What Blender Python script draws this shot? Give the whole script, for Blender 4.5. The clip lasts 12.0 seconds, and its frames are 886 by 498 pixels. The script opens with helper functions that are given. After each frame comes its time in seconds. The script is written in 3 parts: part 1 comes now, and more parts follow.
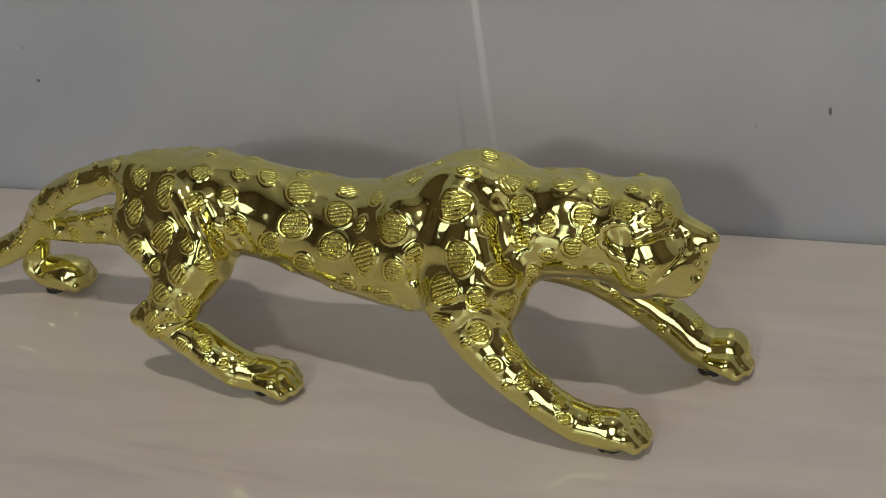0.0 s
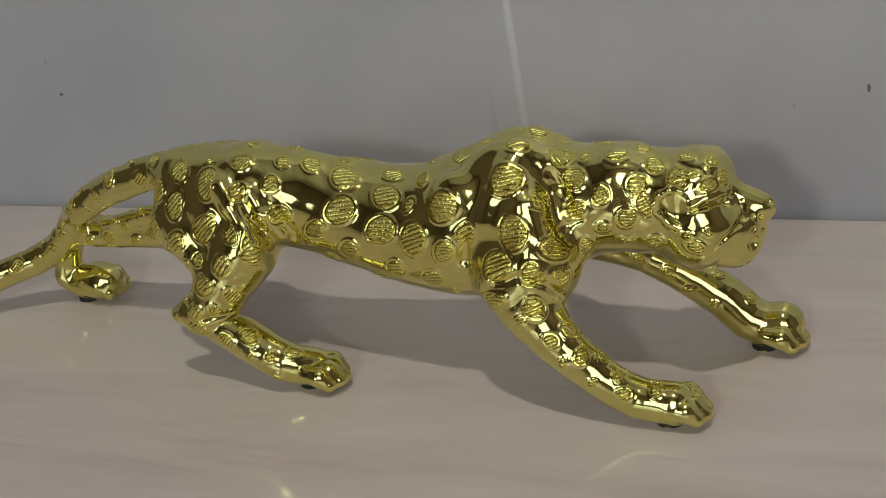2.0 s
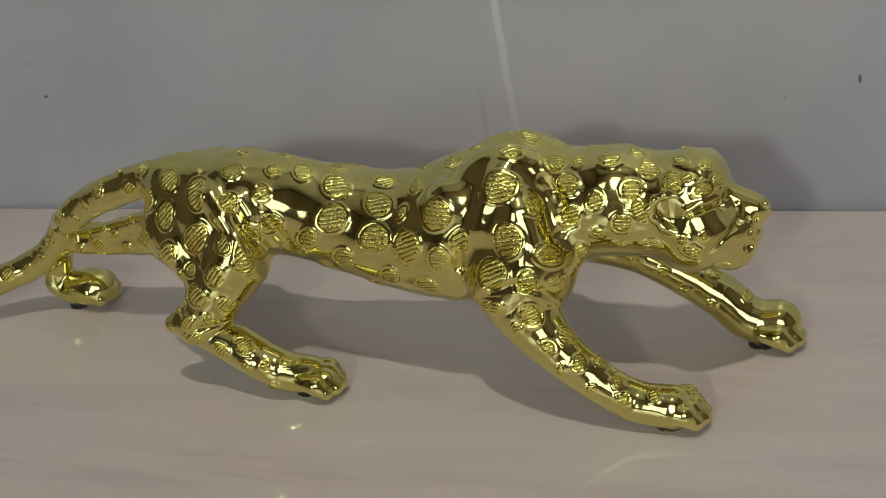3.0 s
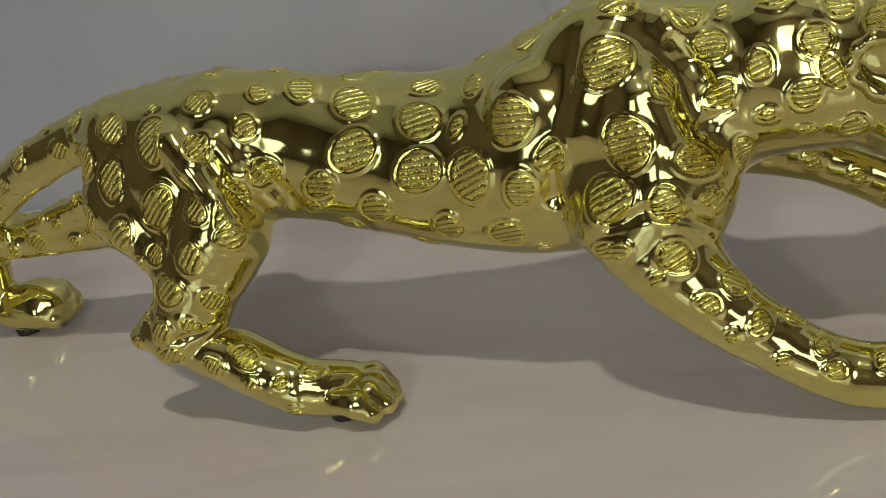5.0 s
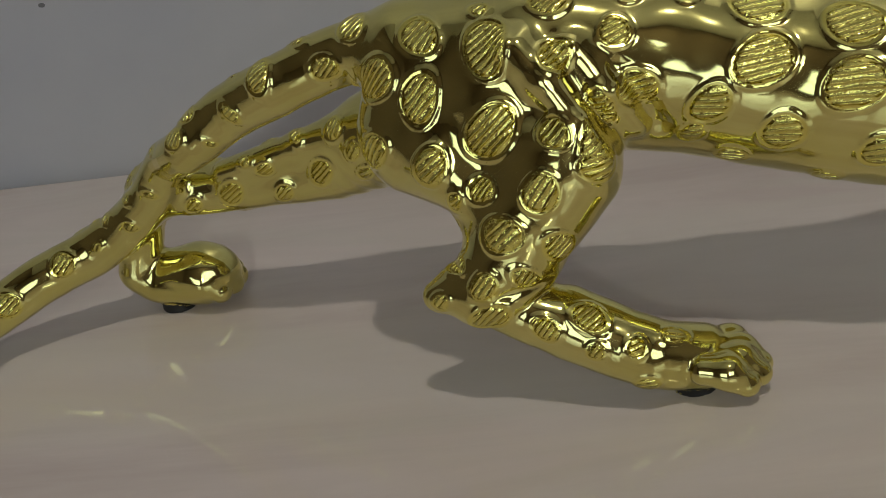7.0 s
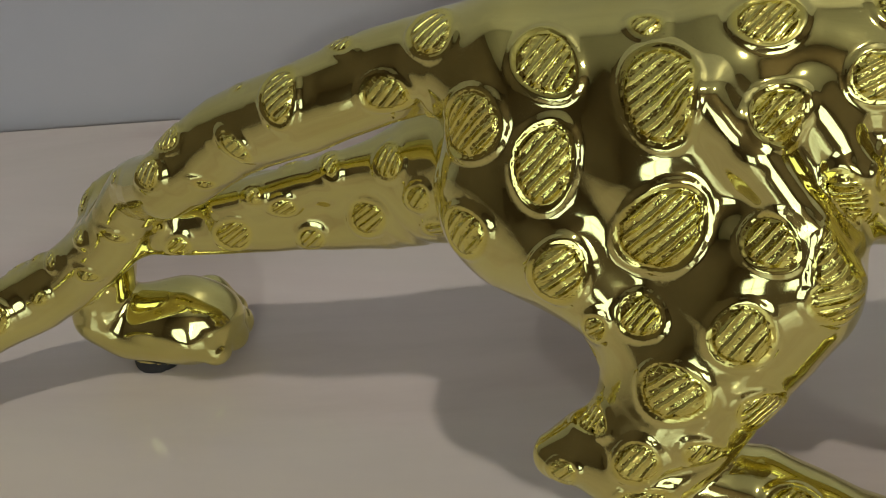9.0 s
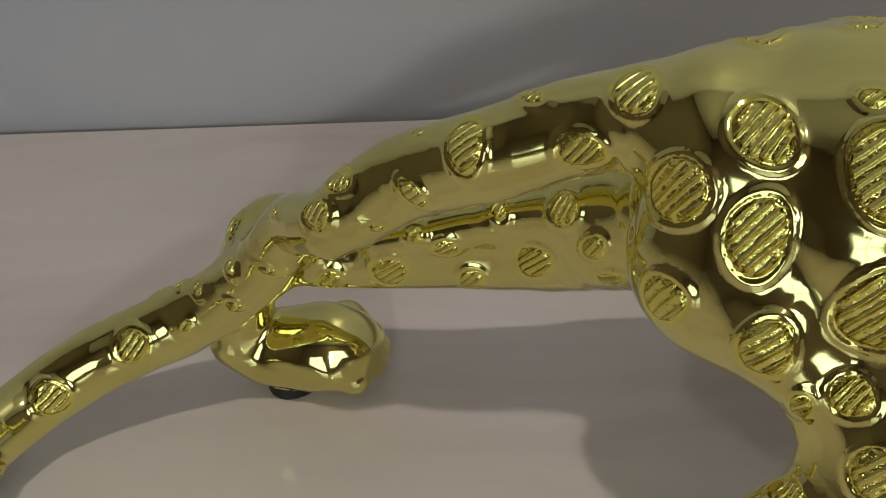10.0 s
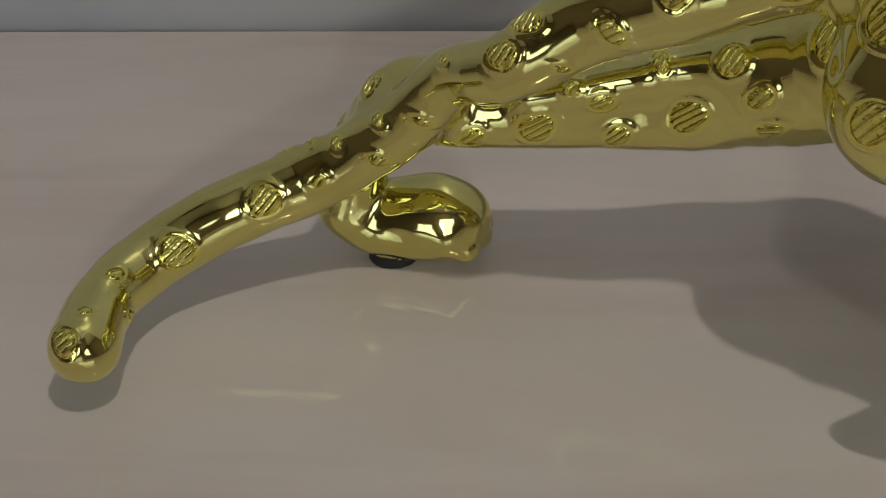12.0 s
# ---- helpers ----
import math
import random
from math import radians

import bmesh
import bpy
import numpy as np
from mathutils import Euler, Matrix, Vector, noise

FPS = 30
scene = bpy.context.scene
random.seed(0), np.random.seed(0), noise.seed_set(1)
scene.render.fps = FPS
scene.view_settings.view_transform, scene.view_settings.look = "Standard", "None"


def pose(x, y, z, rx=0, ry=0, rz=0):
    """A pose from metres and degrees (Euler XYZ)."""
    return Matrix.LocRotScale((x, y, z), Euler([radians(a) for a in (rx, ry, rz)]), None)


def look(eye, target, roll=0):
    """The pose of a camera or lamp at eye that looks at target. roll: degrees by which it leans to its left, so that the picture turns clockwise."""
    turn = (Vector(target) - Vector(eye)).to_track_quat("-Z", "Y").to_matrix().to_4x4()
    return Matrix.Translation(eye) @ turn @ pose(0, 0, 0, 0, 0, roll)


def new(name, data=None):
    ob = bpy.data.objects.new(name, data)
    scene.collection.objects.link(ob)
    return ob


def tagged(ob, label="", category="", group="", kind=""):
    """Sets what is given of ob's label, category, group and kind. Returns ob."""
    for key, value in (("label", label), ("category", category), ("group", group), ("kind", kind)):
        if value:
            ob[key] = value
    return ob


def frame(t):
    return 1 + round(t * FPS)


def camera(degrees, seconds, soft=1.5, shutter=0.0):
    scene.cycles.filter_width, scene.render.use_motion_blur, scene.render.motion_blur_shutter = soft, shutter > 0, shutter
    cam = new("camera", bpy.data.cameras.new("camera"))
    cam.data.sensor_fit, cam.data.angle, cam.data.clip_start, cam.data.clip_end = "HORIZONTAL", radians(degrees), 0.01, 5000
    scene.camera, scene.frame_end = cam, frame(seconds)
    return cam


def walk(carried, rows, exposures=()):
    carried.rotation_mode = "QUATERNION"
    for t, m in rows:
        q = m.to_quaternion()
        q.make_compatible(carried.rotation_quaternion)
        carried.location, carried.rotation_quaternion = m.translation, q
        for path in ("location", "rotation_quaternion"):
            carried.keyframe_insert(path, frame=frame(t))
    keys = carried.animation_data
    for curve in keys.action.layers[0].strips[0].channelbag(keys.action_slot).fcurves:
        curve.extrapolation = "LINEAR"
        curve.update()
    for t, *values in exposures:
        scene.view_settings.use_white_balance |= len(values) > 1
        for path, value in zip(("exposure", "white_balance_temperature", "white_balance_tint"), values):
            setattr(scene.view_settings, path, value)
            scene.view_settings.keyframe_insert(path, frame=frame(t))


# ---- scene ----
cam = camera(33.0, 12.0, soft=1.0)
PATH = [
    (0, (0.2652, -0.4941, 0.3530), (-0.4932, 1.1306, -0.5332), -7.45),
    (0.5, (0.2636, -0.4948, 0.3519), (-0.5004, 1.1341, -0.5218), -7.38),
    (1, (0.2592, -0.4960, 0.3482), (-0.5372, 1.1552, -0.4513), -8.97),
    (1.5, (0.2533, -0.4991, 0.3339), (-0.5376, 1.1672, -0.4393), -8.89),
    (2, (0.2399, -0.5105, 0.3257), (-0.5068, 1.1518, -0.4985), -8.91),
    (2.5, (0.2307, -0.5239, 0.3442), (-0.4938, 1.1469, -0.4825), -8.81),
    (2.7, (0.2350, -0.5214, 0.3436), (-0.4802, 1.1476, -0.4949), -9.00),
    (4.3, (0.2182, -0.3443, 0.2731), (-0.6668, 1.1754, -0.6795), -18.31),
    (4.5, (0.1952, -0.3387, 0.2551), (-0.6647, 1.2119, -0.6703), -18.03),
    (5, (0.1444, -0.3400, 0.2316), (-0.6292, 1.2987, -0.6146), -17.14),
    (5.5, (0.1034, -0.3523, 0.2215), (-0.6015, 1.3108, -0.6372), -16.15),
    (6, (0.0579, -0.3453, 0.2195), (-0.5298, 1.3618, -0.6411), -14.56),
    (6.5, (0.0014, -0.3320, 0.2142), (-0.5081, 1.3931, -0.6602), -13.38),
    (6.7, (-0.0170, -0.3291, 0.2100), (-0.4930, 1.4092, -0.6571), -12.69),
    (8.3, (-0.0601, -0.2398, 0.2192), (-0.5248, 1.4275, -0.7829), -12.20),
    (8.5, (-0.0683, -0.2182, 0.2118), (-0.5402, 1.4194, -0.8349), -12.24),
    (9, (-0.0858, -0.1805, 0.2021), (-0.5392, 1.4274, -0.8975), -11.58),
    (9.5, (-0.0971, -0.1700, 0.2101), (-0.5609, 1.4080, -0.9278), -11.52),
    (10, (-0.1140, -0.1697, 0.2163), (-0.5950, 1.3987, -0.9277), -10.69),
    (10.5, (-0.1422, -0.1757, 0.2063), (-0.4966, 1.4169, -0.9504), -7.69),
    (11, (-0.1768, -0.1899, 0.2017), (-0.4505, 1.4138, -0.9615), -5.87),
    (11.5, (-0.2018, -0.2067, 0.2041), (-0.4415, 1.3979, -0.9653), -4.56),
    (12, (-0.1842, -0.2077, 0.2014), (-0.3781, 1.4201, -0.9443), -3.19),
]
walk(cam, [(t, look(eye, target, roll)) for t, eye, target, roll in PATH],
     [(0, -0.22), (2.7, -0.2), (4.3, -0.22), (5.5, -0.28), (6.5, -0.5), (8.3, -0.22), (9.5, -0.15),
      (10.5, -0.28), (11.5, -0.42), (12, -0.36)])


# ---- world, lights ----
world = bpy.data.worlds.new("world")
scene.world = world
world.use_nodes = True
sky = world.node_tree.nodes.new("ShaderNodeTexSky")
sky.sky_type, sky.sun_disc = "NISHITA", False
sky.sun_elevation, sky.sun_rotation = radians(35), radians(200)
world.node_tree.links.new(sky.outputs[0], world.node_tree.nodes["Background"].inputs[0])
world.node_tree.nodes["Background"].inputs[1].default_value = 0.1

# the room: a marble floor, the tiled wall behind the statuette, dark walls elsewhere
WALL_Y, BACK_Y, SIDE_L, SIDE_R, CEIL_Z, FLOOR_Z = 0.1913, -1.9, -1.9, 2.1, 2.5, 0.002
LAMP = Vector((0.44, -0.92, CEIL_Z - 0.03))
WINDOW = Vector((0.20, BACK_Y, 0.92))


def area_lamp(name, place, target, wide, high, watts, colour, shape="RECTANGLE"):
    data = bpy.data.lights.new(name, "AREA")
    data.shape, data.size, data.size_y, data.energy, data.color = shape, wide, high, watts, colour
    ob = new(name, data)
    ob.matrix_world = look(place, target)
    return ob


area_lamp("ceiling_light", LAMP - Vector((0, 0, 0.02)), (LAMP.x, LAMP.y, 0), 0.09, 0.09, 26.0, (1.0, 0.955, 0.85), "DISK")
# compact lamp added in the window opening to throw the wall shadow; not daylight
area_lamp("low_compact_lamp", WINDOW - Vector((0, 0.055, 0)), (WINDOW.x, 0, WINDOW.z), 0.10, 0.10, 17.5, (0.97, 1.0, 0.88))


# ---- materials ----
def material(name):
    m = bpy.data.materials.new(name)
    m.use_nodes = True
    nt = m.node_tree
    return m, nt, nt.nodes["Principled BSDF"]


def node(nt, kind, **values):
    n = nt.nodes.new(kind)
    for key, value in values.items():
        n.inputs[key].default_value = value
    return n


def ramp(nt, source, stops):
    n = nt.nodes.new("ShaderNodeValToRGB")
    e = n.color_ramp.elements
    while len(e) < len(stops):
        e.new(0.5)
    for k, (p, c) in zip(e, stops):
        k.position, k.color = p, (*c, 1) if len(c) == 3 else c
    nt.links.new(source, n.inputs[0])
    return n.outputs[0]


def math_node(nt, operation, a, b=None):
    n = nt.nodes.new("ShaderNodeMath")
    n.operation = operation
    for k, v in enumerate((a, b)):
        if v is None:
            continue
        if isinstance(v, (int, float)):
            n.inputs[k].default_value = v
        else:
            nt.links.new(v, n.inputs[k])
    return n.outputs[0]


def mix_colour(nt, factor, a, b):
    n = nt.nodes.new("ShaderNodeMix")
    n.data_type = "RGBA"
    nt.links.new(factor, n.inputs[0])
    for k, v in ((6, a), (7, b)):
        if isinstance(v, tuple):
            n.inputs[k].default_value = (*v, 1)
        else:
            nt.links.new(v, n.inputs[k])
    return n.outputs[2]


def gold_material():
    m, nt, b = material("polished_gold_plating")
    L = nt.links.new
    tc = nt.nodes.new("ShaderNodeTexCoord")
    b.inputs["Metallic"].default_value = 1.0
    at = nt.nodes.new("ShaderNodeAttribute")
    at.attribute_name = "rosette"
    n1 = node(nt, "ShaderNodeTexNoise", Scale=60.0, Detail=4.0)
    L(tc.outputs["Object"], n1.inputs["Vector"])
    body = ramp(nt, n1.outputs[0], [(0.3, (0.72, 0.655, 0.225)), (0.7, (0.79, 0.725, 0.28))])
    # yellower base colour in the rosettes stands in for light bouncing between grooves
    bounce_tint = math_node(nt, "MINIMUM", math_node(nt, "MULTIPLY", at.outputs["Fac"], 2.0), 1.0)
    dig = math_node(nt, "MAXIMUM", math_node(nt, "SUBTRACT", math_node(nt, "MULTIPLY", at.outputs["Fac"], 2.0), 1.0), 0.0)
    L(mix_colour(nt, bounce_tint, body, (0.86, 0.77, 0.20)), b.inputs["Base Color"])
    n2 = node(nt, "ShaderNodeTexNoise", Scale=200.0, Detail=3.0)
    L(tc.outputs["Object"], n2.inputs["Vector"])
    r = nt.nodes.new("ShaderNodeMapRange")
    r.inputs["To Min"].default_value, r.inputs["To Max"].default_value = 0.06, 0.105
    L(n2.outputs[0], r.inputs["Value"])
    L(r.outputs[0], b.inputs["Roughness"])
    # engraved strokes inside the rosettes
    cut = nt.nodes.new("ShaderNodeAttribute")
    cut.attribute_name = "engraving"
    w = node(nt, "ShaderNodeTexWave", Scale=0.185, Distortion=2.0, Detail=2.0)
    w.inputs["Detail Scale"].default_value = 1.6
    w.bands_direction = "X"
    L(cut.outputs["Vector"], w.inputs["Vector"])
    n4 = node(nt, "ShaderNodeTexNoise", Scale=650.0, Detail=3.0)
    L(tc.outputs["Object"], n4.inputs["Vector"])
    high = math_node(nt, "ADD", math_node(nt, "MULTIPLY", math_node(nt, "POWER", w.outputs[1], 2.6), 1.4), math_node(nt, "MULTIPLY", n4.outputs[0], 1.4))
    bump = node(nt, "ShaderNodeBump", Strength=1.0, Distance=0.0004)
    L(math_node(nt, "MULTIPLY", high, dig), bump.inputs["Height"])
    n3 = node(nt, "ShaderNodeTexNoise", Scale=110.0, Detail=2.0)
    L(tc.outputs["Object"], n3.inputs["Vector"])
    bump2 = node(nt, "ShaderNodeBump", Strength=0.08, Distance=0.0006)
    L(n3.outputs[0], bump2.inputs["Height"])
    L(bump.outputs[0], bump2.inputs["Normal"])
    L(bump2.outputs[0], b.inputs["Normal"])
    return m


def floor_material():
    m, nt, b = material("pink_polished_marble")
    L = nt.links.new
    tc = nt.nodes.new("ShaderNodeTexCoord")
    mp = nt.nodes.new("ShaderNodeMapping")
    mp.inputs["Scale"].default_value = (3.0, 17.0, 1.0)
    mp.inputs["Rotation"].default_value = (0, 0, radians(4))
    L(tc.outputs["Object"], mp.inputs["Vector"])
    n = node(nt, "ShaderNodeTexNoise", Scale=1.6, Detail=7.0, Roughness=0.6, Distortion=0.6)
    L(mp.outputs[0], n.inputs["Vector"])
    colour = ramp(nt, n.outputs[0], [(0.25, (0.43, 0.36, 0.33)), (0.5, (0.51, 0.44, 0.41)), (0.75, (0.58, 0.51, 0.475))])
    # broad greenish-grey clouds in the pink stone
    cm = nt.nodes.new("ShaderNodeMapping")
    cm.inputs["Scale"].default_value = (7.0, 22.0, 1.0)
    cm.inputs["Rotation"].default_value = (0, 0, radians(-3))
    L(tc.outputs["Object"], cm.inputs["Vector"])
    broad = node(nt, "ShaderNodeTexNoise", Scale=1.0, Detail=3.0, Roughness=0.55, Distortion=0.8)
    L(cm.outputs[0], broad.inputs["Vector"])
    colour = mix_colour(nt, ramp(nt, broad.outputs[0], [(0.42, (0, 0, 0)), (0.62, (0.45, 0.45, 0.45))]), colour, (0.505, 0.47, 0.415))
    L(colour, b.inputs["Base Color"])
    cloud = node(nt, "ShaderNodeTexNoise", Scale=25.0, Detail=4.0)
    L(tc.outputs["Object"], cloud.inputs["Vector"])
    r = nt.nodes.new("ShaderNodeMapRange")
    r.inputs["To Min"].default_value, r.inputs["To Max"].default_value = 0.03, 0.08
    L(cloud.outputs[0], r.inputs["Value"])
    L(r.outputs[0], b.inputs["Roughness"])
    b.inputs["Specular IOR Level"].default_value = 0.4
    return m


def wall_material():
    m, nt, b = material("grey_glazed_wall_tile")
    L = nt.links.new
    tc = nt.nodes.new("ShaderNodeTexCoord")
    n = node(nt, "ShaderNodeTexNoise", Scale=7.0, Detail=6.0, Roughness=0.55, Distortion=0.5)
    L(tc.outputs["Object"], n.inputs["Vector"])
    colour = ramp(nt, n.outputs[0], [(0.32, (0.342, 0.334, 0.352)), (0.5, (0.372, 0.360, 0.368)), (0.68, (0.412, 0.391, 0.392))])
    xyz = nt.nodes.new("ShaderNodeSeparateXYZ")
    L(tc.outputs["Object"], xyz.inputs[0])
    wig = node(nt, "ShaderNodeTexNoise", Scale=30.0, Detail=3.0)
    L(tc.outputs["Object"], wig.inputs["Vector"])
    x = math_node(nt, "ADD", xyz.outputs[0], math_node(nt, "MULTIPLY", math_node(nt, "SUBTRACT", wig.outputs[0], 0.5), 0.004))
    z = xyz.outputs[2]

    def streak(place, lean, half, low, high):
        """A thin upright vein at x = place + lean * z, between two heights."""
        off = math_node(nt, "ABSOLUTE", math_node(nt, "SUBTRACT", x, math_node(nt, "ADD", math_node(nt, "MULTIPLY", z, lean), place)))
        r = nt.nodes.new("ShaderNodeMapRange")
        r.interpolation_type = "SMOOTHSTEP"
        L(off, r.inputs["Value"])
        r.inputs["From Min"].default_value, r.inputs["From Max"].default_value = half * 1.3, half * 0.4
        f = nt.nodes.new("ShaderNodeMapRange")
        L(z, f.inputs["Value"])
        f.inputs["From Min"].default_value, f.inputs["From Max"].default_value = low, high
        return math_node(nt, "MULTIPLY", r.outputs[0], f.outputs[0])

    def chip(cx, cz, wide, high):
        """A small dark chip in the glaze."""
        e = math_node(nt, "POWER", math_node(nt, "DIVIDE", math_node(nt, "SUBTRACT", x, cx), wide), 2.0)
        f = math_node(nt, "POWER", math_node(nt, "DIVIDE", math_node(nt, "SUBTRACT", z, cz), high), 2.0)
        return math_node(nt, "LESS_THAN", math_node(nt, "ADD", e, f), 1.0)

    colour = mix_colour(nt, math_node(nt, "MULTIPLY", streak(-0.0158, -0.027, 0.0021, 0.02, 0.12), 0.55), colour, (0.66, 0.66, 0.64))
    colour = mix_colour(nt, math_node(nt, "MULTIPLY", streak(-0.034, 0.0, 0.0016, 0.085, 0.055), 0.3), colour, (0.25, 0.25, 0.25))
    for place in ((-0.3053, 0.0735, 0.0015, 0.0009), (0.1597, 0.0703, 0.0008, 0.0022), (0.124, 0.0612, 0.0006, 0.0015), (-0.3115, 0.094, 0.001, 0.0012)):
        colour = mix_colour(nt, math_node(nt, "MULTIPLY", chip(*place), 0.85 if place[2] > 0.0007 and place[1] < 0.08 else 0.25), colour, (0.05, 0.05, 0.05))
    L(colour, b.inputs["Base Color"])
    b.inputs["Roughness"].default_value = 0.4
    fine = node(nt, "ShaderNodeTexNoise", Scale=60.0, Detail=3.0)
    L(tc.outputs["Object"], fine.inputs["Vector"])
    bump = node(nt, "ShaderNodeBump", Strength=0.1, Distance=0.001)
    L(fine.outputs[0], bump.inputs["Height"])
    L(bump.outputs[0], b.inputs["Normal"])
    return m


def plain_material(name, colour, rough=0.8, scale=20.0, spread=0.15):
    m, nt, b = material(name)
    tc = nt.nodes.new("ShaderNodeTexCoord")
    n = node(nt, "ShaderNodeTexNoise", Scale=scale, Detail=4.0)
    nt.links.new(tc.outputs["Object"], n.inputs["Vector"])
    lo, hi = [tuple(c * k for c in colour) for k in (1 - spread, 1 + spread)]
    nt.links.new(ramp(nt, n.outputs[0], [(0.3, lo), (0.7, hi)]), b.inputs["Base Color"])
    b.inputs["Roughness"].default_value = rough
    return m


def glow_material(name, colour, strength):
    m, nt, b = material(name)
    b.inputs["Base Color"].default_value = (0.8, 0.8, 0.8, 1)
    b.inputs["Emission Color"].default_value = (*colour, 1)
    b.inputs["Emission Strength"].default_value = strength
    return m


GOLD = gold_material()
RUBBER = plain_material("black_rubber", (0.012, 0.011, 0.010), 0.7, 300.0)
MARBLE = floor_material()
TILE = wall_material()
DARK = plain_material("dark_brown_plaster", (0.145, 0.108, 0.078), 0.8)
GROUT = plain_material("dark_grout", (0.05, 0.045, 0.04), 0.9, 200.0)
CEILING = plain_material("white_ceiling_paint", (0.62, 0.60, 0.56), 0.9)
FRAME = plain_material("white_window_frame", (0.7, 0.7, 0.68), 0.5)
DAY = glow_material("window_daylight", (0.82, 1.0, 1.18), 2.35)


# ---- structure ----
def link(name, bm, mat, parent=None):
    me = bpy.data.meshes.new(name)
    bm.to_mesh(me)
    bm.free()
    for x in mat if isinstance(mat, (list, tuple)) else (mat,):
        me.materials.append(x)
    ob = new(name, me)
    ob.parent = parent
    return ob


def box(bm, lo, hi):
    lo, hi = Vector(lo), Vector(hi)
    made = bmesh.ops.create_cube(bm, size=1.0)["verts"]
    bmesh.ops.transform(bm, matrix=Matrix.Translation((lo + hi) / 2) @ Matrix.Diagonal((*(hi - lo), 1)), verts=made)
    return made


def slab(name, lo, hi, mat, label, category):
    bm = bmesh.new()
    box(bm, lo, hi)
    return tagged(link(name, bm, mat), label, category, kind="structure")


slab("floor", (SIDE_L, BACK_Y - 0.1, -0.05), (SIDE_R, WALL_Y - 0.0045, FLOOR_Z), MARBLE, "polished pinkish beige marble floor slab with soft streaks", "floor")
slab("trim", (SIDE_L, WALL_Y - 0.0045, -0.05), (SIDE_R, WALL_Y, -0.012), GROUT, "dark recessed grout joint between floor and wall", "grout joint")
slab("wall_north", (SIDE_L - 0.1, WALL_Y, -0.05), (SIDE_R + 0.1, WALL_Y + 0.1, CEIL_Z), TILE, "pale grey glazed stone wall with a thin white vein", "wall")
slab("wall_west", (SIDE_L - 0.1, BACK_Y - 0.1, -0.05), (SIDE_L, WALL_Y - 0.002, CEIL_Z), DARK, "dark brown plain side wall", "wall")
slab("wall_east", (SIDE_R, BACK_Y - 0.1, -0.05), (SIDE_R + 0.1, WALL_Y - 0.002, CEIL_Z), DARK, "dark brown plain side wall", "wall")
slab("ceiling", (SIDE_L - 0.1, BACK_Y - 0.1, CEIL_Z), (SIDE_R + 0.1, WALL_Y + 0.1, CEIL_Z + 0.1), CEILING, "plain white painted ceiling", "ceiling")

# the wall behind the camera, with two window openings
WX0, WX1, WZ0, WZ1 = WINDOW.x - 0.15, WINDOW.x + 1.2, 0.42, 1.45
LX0, LX1, LZ0, LZ1 = -1.2, -0.4, 0.15, 0.95
bm = bmesh.new()
for x0, x1, z0, z1 in ((SIDE_L, LX0, -0.05, CEIL_Z), (LX1, WX0, -0.05, CEIL_Z), (WX1, SIDE_R, -0.05, CEIL_Z), (LX0, LX1, -0.05, LZ0), (LX0, LX1, LZ1, CEIL_Z), (WX0, WX1, -0.05, WZ0), (WX0, WX1, WZ1, CEIL_Z)):
    box(bm, (x0, BACK_Y - 0.1, z0), (x1, BACK_Y, z1))
tagged(link("wall_south", bm, DARK), "dark brown plain wall with two window openings", "wall", kind="structure")


def window(name, x0, x1, z0, z1, bar_x, bar_z, label):
    """A frame and crossing bars in an opening of the south wall."""
    bm = bmesh.new()
    for lo, hi in (((x0, z0), (x0 + 0.03, z1)), ((x1 - 0.03, z0), (x1, z1)), ((x0 + 0.03, z0), (x1 - 0.03, z0 + 0.03)), ((x0 + 0.03, z1 - 0.03), (x1 - 0.03, z1))):
        box(bm, (lo[0], BACK_Y - 0.05, lo[1]), (hi[0], BACK_Y - 0.01, hi[1]))
    ob = tagged(link(name, bm, FRAME), label, "window", kind="structure")
    for lo, hi in (((bar_x - 0.012, z0 + 0.03), (bar_x + 0.012, z1 - 0.03)), ((x0 + 0.03, bar_z - 0.012), (bar_x - 0.012, bar_z + 0.012)), ((bar_x + 0.012, bar_z - 0.012), (x1 - 0.03, bar_z + 0.012))):
        bm = bmesh.new()
        box(bm, (lo[0], BACK_Y - 0.042, lo[1]), (hi[0], BACK_Y - 0.018, hi[1]))
        link("glazing_bar", bm, FRAME, ob)


window("window_1", WX0, WX1, WZ0, WZ1, WX0 + 0.55, WINDOW.z, "wide white framed window with four bright panes")
window("window_2", LX0, LX1, LZ0, LZ1, LX0 + 0.4, 0.6, "low white framed window with four bright panes")

bm = bmesh.new()
box(bm, (LX0 - 0.1, BACK_Y - 0.14, 0.05), (WX1 + 0.1, BACK_Y - 0.11, WZ1 + 0.1))
tagged(link("backdrop", bm, DAY), "bright overcast daylight outside the windows", "daylight", kind="structure")

# the round ceiling lamp
lamp = tagged(new("ceiling_lamp"), "round white recessed ceiling lamp, switched on", "lamp")
lamp.location = (LAMP.x, LAMP.y, CEIL_Z)
bm = bmesh.new()
for k, (r, z) in enumerate(((0.068, -0.001), (0.068, -0.03), (0.085, -0.03), (0.085, -0.001))):
    bmesh.ops.create_circle(bm, radius=r, segments=48, matrix=Matrix.Translation((0, 0, z)))
bmesh.ops.bridge_loops(bm, edges=[e for e in bm.edges], use_cyclic=True)
link("housing", bm, FRAME, lamp)


# ---- the leopard statuette ----
# Sculpted as a blend of soft solids (millimetres), then skinned as one mesh.
FAR = 9.0  # millimetres beyond which a solid is only roughly known


